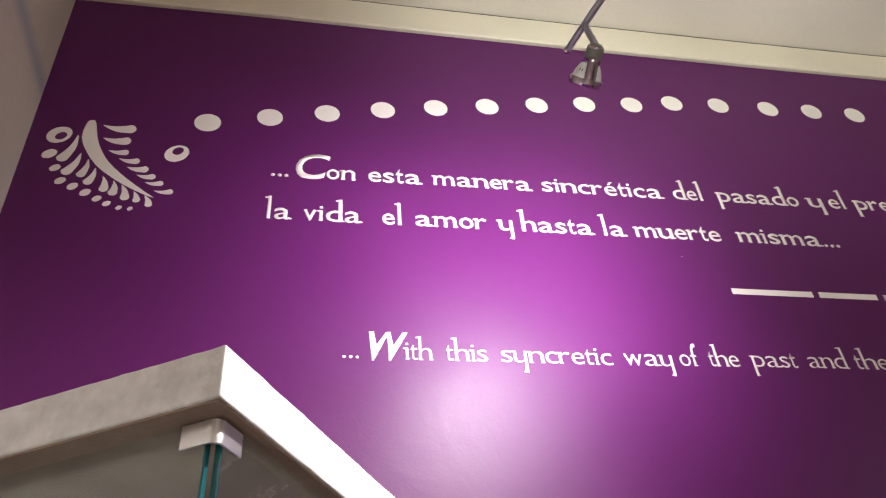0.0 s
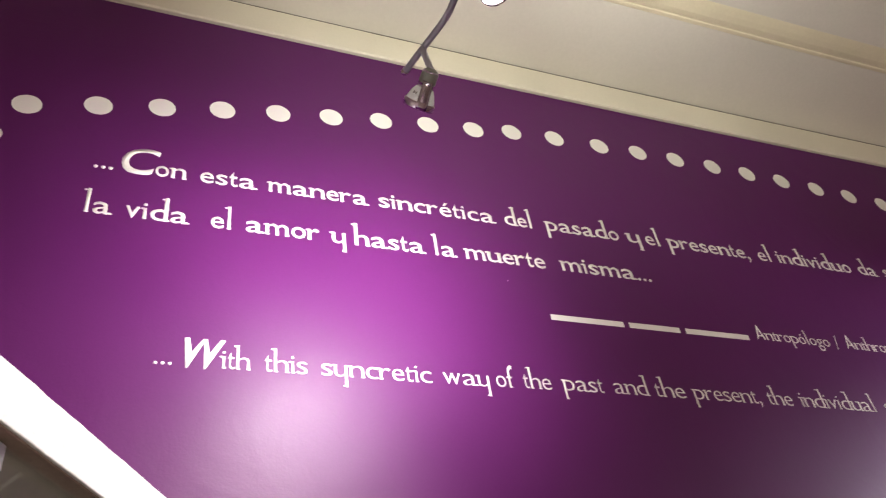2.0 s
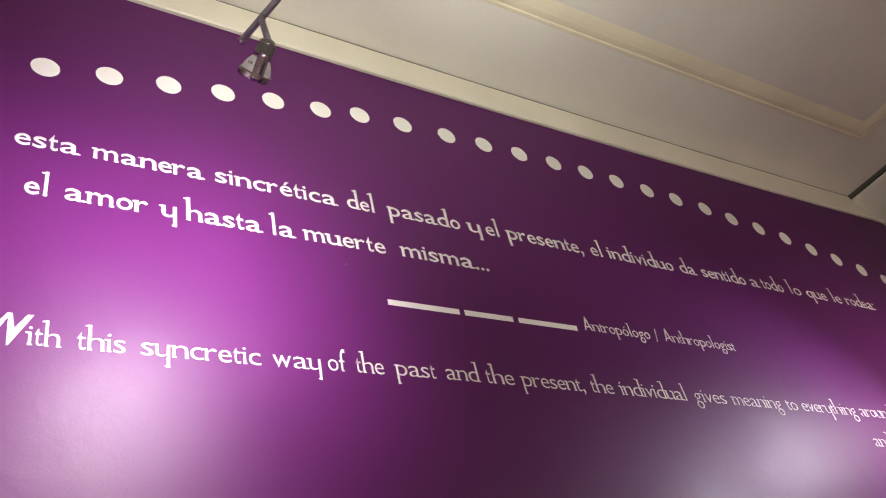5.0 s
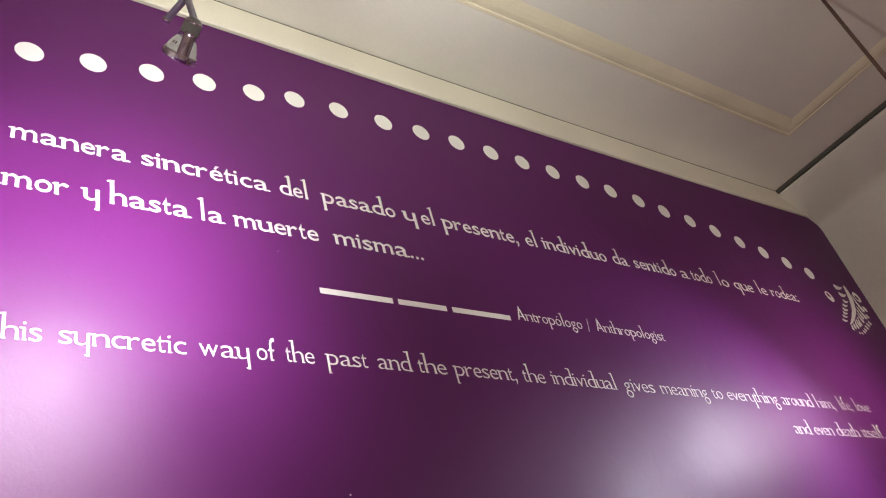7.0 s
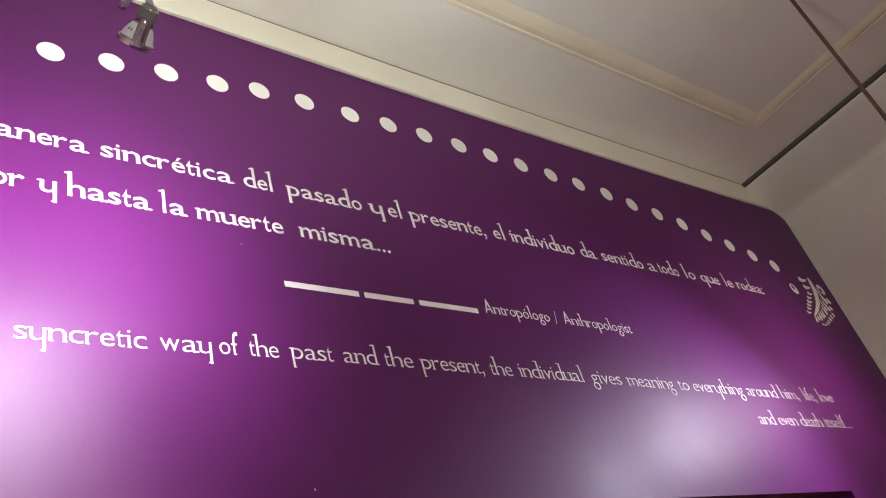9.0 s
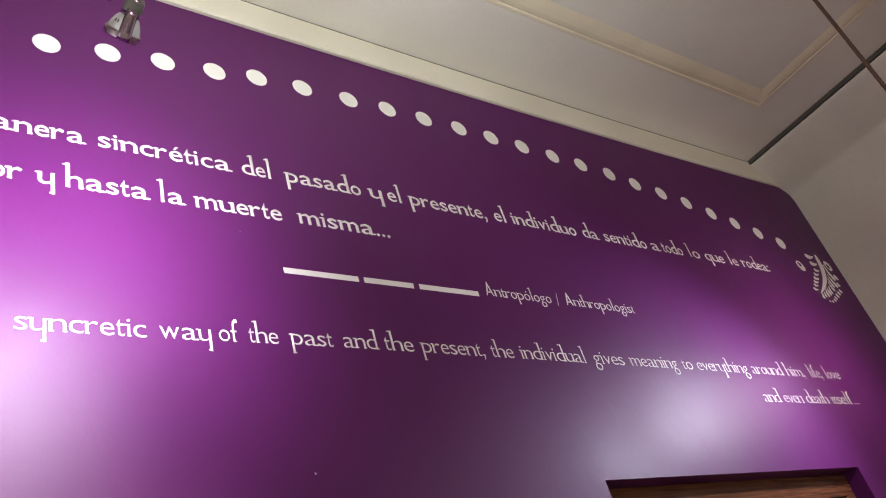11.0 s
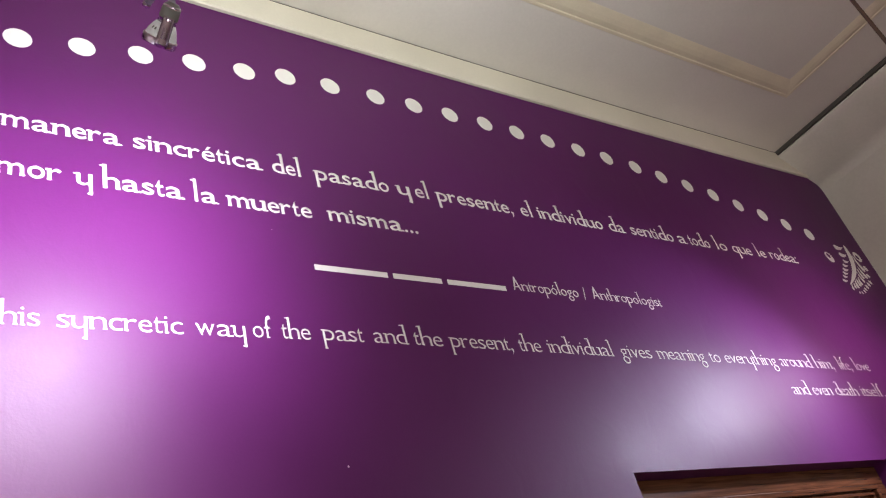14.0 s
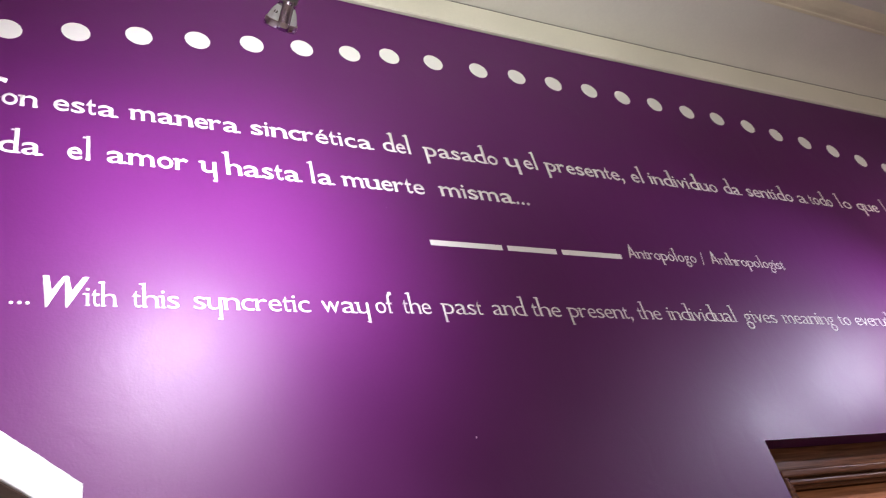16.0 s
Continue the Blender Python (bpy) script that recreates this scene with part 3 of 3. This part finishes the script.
def spot_head(parent, joint, axis, lit, hang=(0.008, 0.006, 0.054)):
    """A lamp holder on a neck below (or above) the rail: a reflector lamp in a ring that two straps carry, pointing along axis."""
    joint, axis = Vector(joint) - parent.location, Vector(axis).normalized()
    up = 1 if axis.z > 0 else -1
    base = joint + Vector((hang[0], hang[1], hang[2] * up))
    m = axis_pose(base, axis)
    local = m.to_3x3().inverted() @ Vector((-0.10, -1.0, -1.15))
    part("neck", tube((joint, joint + Vector((0.25 * hang[0], 0.25 * hang[1], 0.35 * hang[2] * up)), base), 0.0072, 12), GUNMETAL, parent, "grey metal swivel neck", True)
    head = part("lamp_holder", lathe(HOLDER, m), CHROME, parent, "polished round lamp holder", True)
    part("cap", lathe(CAP, m), CAPGREY, head, "green-grey metal cap", True)
    part("reflector", lathe(REFLECTOR, m), GLOW if lit == "front" else FROST, head, "frosted white glass reflector", True)
    for turn in (0.75, 0.98):
        mark = Matrix.Translation(m.translation) @ m.to_3x3().to_4x4() @ Matrix.Rotation(math.atan2(local.y, local.x) + turn, 4, "Z") @ Matrix.Translation((0.0268, 0, 0.0515)) @ Matrix.Rotation(radians(24), 4, "Y")
        part("print_mark", box((-0.0006, -0.0012, -0.003), (0.0006, 0.0012, 0.003), 0.0, mark), DARKMETAL, head, "small dark printed mark")
    part("ring", lathe(RING, m), CHROME, head, "polished metal ring", True)
    for turn in (0, math.pi):
        part("strap", strap(m, math.atan2(local.y, local.x) + turn), CHROME, head, "polished metal strap", True)
    dome = ((0.0, 0.066), (0.014, 0.065), (0.020, 0.063), (0.022, 0.062), (0.0225, 0.061)) if lit == "deep" else ((0.0, 0.078), (0.014, 0.077), (0.024, 0.075), (0.030, 0.073), (0.031, 0.072))
    part("bulb", lathe(dome, m, 24), BULB, head, "glowing bulb", True)
    return head


def fixture(hub, ends, joints, label, rod_material):
    ob = thing("hanging_spotlight", (hub[0], hub[1], ZC), label, "spotlight", "hanging spotlights")
    part("rail", tube([Vector(p) - ob.location for p in ends], 0.0075), GUNMETAL, ob, "wavy grey metal rail", True)
    part("drop_rod", tube((Vector((0, 0, 0)), Vector((0, 0, hub[2] - ZC))), 0.0085), rod_material, ob, "thin brown drop rod", True)
    part("ceiling_plate", lathe(((0.0, 0.0), (0.05, 0.0), (0.05, -0.015), (0.04, -0.022), (0.0, -0.022))), rod_material, ob, "", True)
    part("end_cap", lathe(((0.0, -0.003), (0.006, -0.003), (0.0085, 0.0), (0.0085, 0.008), (0.007, 0.009)), axis_pose(Vector(ends[0]) - ob.location, Vector(ends[1]) - Vector(ends[0]))), CHROME, ob, "small bright end cap", True)
    for head in joints:
        spot_head(ob, *head)
    return ob


def wave(pts, n=10):
    out = []
    for i in range(len(pts) - 1):
        p0, p1, p2, p3 = [Vector(pts[min(max(i + o, 0), len(pts) - 1)]) for o in (-1, 0, 1, 2)]
        for k in range(n):
            f = k / n
            out.append(0.5 * ((2 * p1) + (p2 - p0) * f + (2 * p0 - 5 * p1 + 4 * p2 - p3) * f * f + (3 * p1 - p0 - 3 * p2 + p3) * f ** 3))
    return out + [Vector(pts[-1])]


# the third head, facing up, is added as a source for the ceiling light
RAIL = ((0.841, 1.870, 3.036), (0.862, 1.792, 3.035), (0.883, 1.714, 3.035), (0.887, 1.660, 3.035), (0.884, 1.582, 3.035), (0.892, 1.484, 3.035), (0.921, 1.387, 3.035), (0.936, 1.309, 3.035))
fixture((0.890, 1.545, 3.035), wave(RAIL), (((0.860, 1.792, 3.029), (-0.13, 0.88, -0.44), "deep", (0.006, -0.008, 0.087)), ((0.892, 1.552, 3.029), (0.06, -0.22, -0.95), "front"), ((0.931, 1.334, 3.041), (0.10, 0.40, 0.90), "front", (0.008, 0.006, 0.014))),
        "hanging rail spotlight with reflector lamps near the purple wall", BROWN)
RAIL_B = ((4.80, 1.95, 2.94), (4.62, 1.89, 2.94), (4.36, 1.80, 2.94), (4.14, 1.715, 2.94), (4.0, 1.64, 2.94), (3.92, 1.56, 2.94), (3.81, 1.465, 2.94), (3.70, 1.40, 2.94))
fixture((3.81, 1.465, 2.94), wave(RAIL_B), (((4.48, 1.843, 2.934), (0.0, 0.72, -0.6), "deep"), ((4.14, 1.715, 2.934), (-0.5, 0.7, -0.5), "deep")),
        "hanging rail spotlight on a thin brown drop rod", BROWN)

# ---------------------------------------------------------------- glass display case, turned in the room
CASE = Matrix.Translation((0.209, 1.666, 0)) @ Matrix.Rotation(radians(60.0), 4, "Z")
# its own x runs along the lit side, its own y along the front, away from the near corner
LONG, WIDE, TOP0, TOP1 = 0.637, 0.62, 2.027, 2.0955
case = tagged(new("display_case"), "glass display case with a thick white top board", "display case")
case.matrix_world = CASE
bm = box((0, 0, TOP0), (LONG, WIDE, TOP1), 0.0025)
bmesh.ops.subdivide_edges(bm, edges=[e for e in bm.edges if e.calc_length() > 0.3], cuts=60, use_grid_fill=True)
for v in bm.verts:
    v.co += 0.0008 * noise.noise_vector(v.co * 70) + 0.0003 * noise.noise_vector(v.co * 9)
part("top_board", bm, BOARD, case, "thick white painted top board with uneven edges")
# darker brown panel under the white top board
part("underside", box((0.004, 0.004, TOP0 - 0.003), (LONG - 0.004, WIDE - 0.004, TOP0 + 0.004)), UNDER_BROWN, case, "dark brown underside panel")
part("plinth", box((0.0, 0.0, 0.0), (LONG, WIDE, 0.85), 0.004), BOARD, case, "white lacquered plinth")


def folded(x, y, sx, sy, arm, thick, z0, z1):
    """A strip of sheet metal folded with a round bend about a corner at (x, y), its arms running along sx and sy."""
    bend = 0.012
    mid = [(x + arm * sx, y)] + [(x + sx * bend * (1 - math.sin(a)), y + sy * bend * (1 - math.cos(a))) for a in (math.pi / 2 * k / 6 for k in range(7))] + [(x, y + arm * sy)]
    bm = bmesh.new()
    rows = []
    for k, (px, py) in enumerate(mid):
        inx, iny = px + sx * thick * min(k / 4, 1), py + sy * thick * min((len(mid) - 1 - k) / 4, 1)
        rows.append([bm.verts.new(v) for v in ((px, py, z0), (px, py, z1), (inx, iny, z1), (inx, iny, z0))])
    for a, b in zip(rows, rows[1:]):
        for i in range(4):
            bm.faces.new((a[i], a[(i + 1) % 4], b[(i + 1) % 4], b[i]))
    bm.faces.new(rows[0])
    bm.faces.new(rows[-1])
    return bm


X0, X1, Y0, Y1 = 0.036, LONG - 0.036, 0.024, WIDE - 0.024
SET = 0.013
for lo, hi in (((X0 + SET, Y0, 0.85), (X1 - SET, Y0 + 0.008, TOP0 - 0.001)), ((X0, Y0 + SET, 0.85), (X0 + 0.008, Y1 - SET, TOP0 - 0.001)),
               ((X0 + SET, Y1 - 0.008, 0.85), (X1 - SET, Y1, TOP0 - 0.001)), ((X1 - 0.008, Y0 + SET, 0.85), (X1, Y1 - SET, TOP0 - 0.001))):
    pane = part("glass_pane", box(lo, hi, 0.0006), GLASS, case, "clear glass pane with green edges")
    pane.visible_shadow = False
    along = 0 if hi[0] - lo[0] > hi[1] - lo[1] else 1
    for end in (lo[along], hi[along]):
        a, b = list(lo), list(hi)
        a[along], b[along] = end - 0.0012, end + 0.0012
        part("glass_edge", box(a, b), TEAL, pane, "dark green polished glass edge")
for x, y, sx, sy in ((X0, Y0, 1, 1), (X1, Y0, -1, 1), (X0, Y1, 1, -1), (X1, Y1, -1, -1)):
    bm = folded(x - 0.006 * sx, y - 0.006 * sy, sx, sy, 0.050, 0.003, TOP0 - 0.037, TOP0 - 0.007)
    clamp = part("corner_clamp", bm, STEEL, case, "brushed steel corner clamp")
    for dx, dy in ((0.022, 0.004), (0.004, 0.022)):
        part("clamp_screw", lathe(((0.0, 0.0), (0.006, 0.0), (0.006, -0.016), (0.0, -0.016)), Matrix.Translation((x + dx * sx, y + dy * sy, TOP0 - 0.003)), 12), DARKMETAL, clamp)

# ---------------------------------------------------------------- small chips in the paint
for x, z, r in ((1.527, 2.306, 0.0045), (1.424, 3.087, 0.0016)):
    chip = part("paint_chip", outline([(x + r * (0.6 + 0.5 * noise.noise((k, x, z))) * math.cos(k * 0.785), z + r * 0.8 * math.sin(k * 0.785)) for k in range(8)], (x, YB, z)), SPECK)
    chip.location = (x, YB, z)
    tagged(chip, "tiny pale chip in the purple wall paint", "paint chip", "", "")
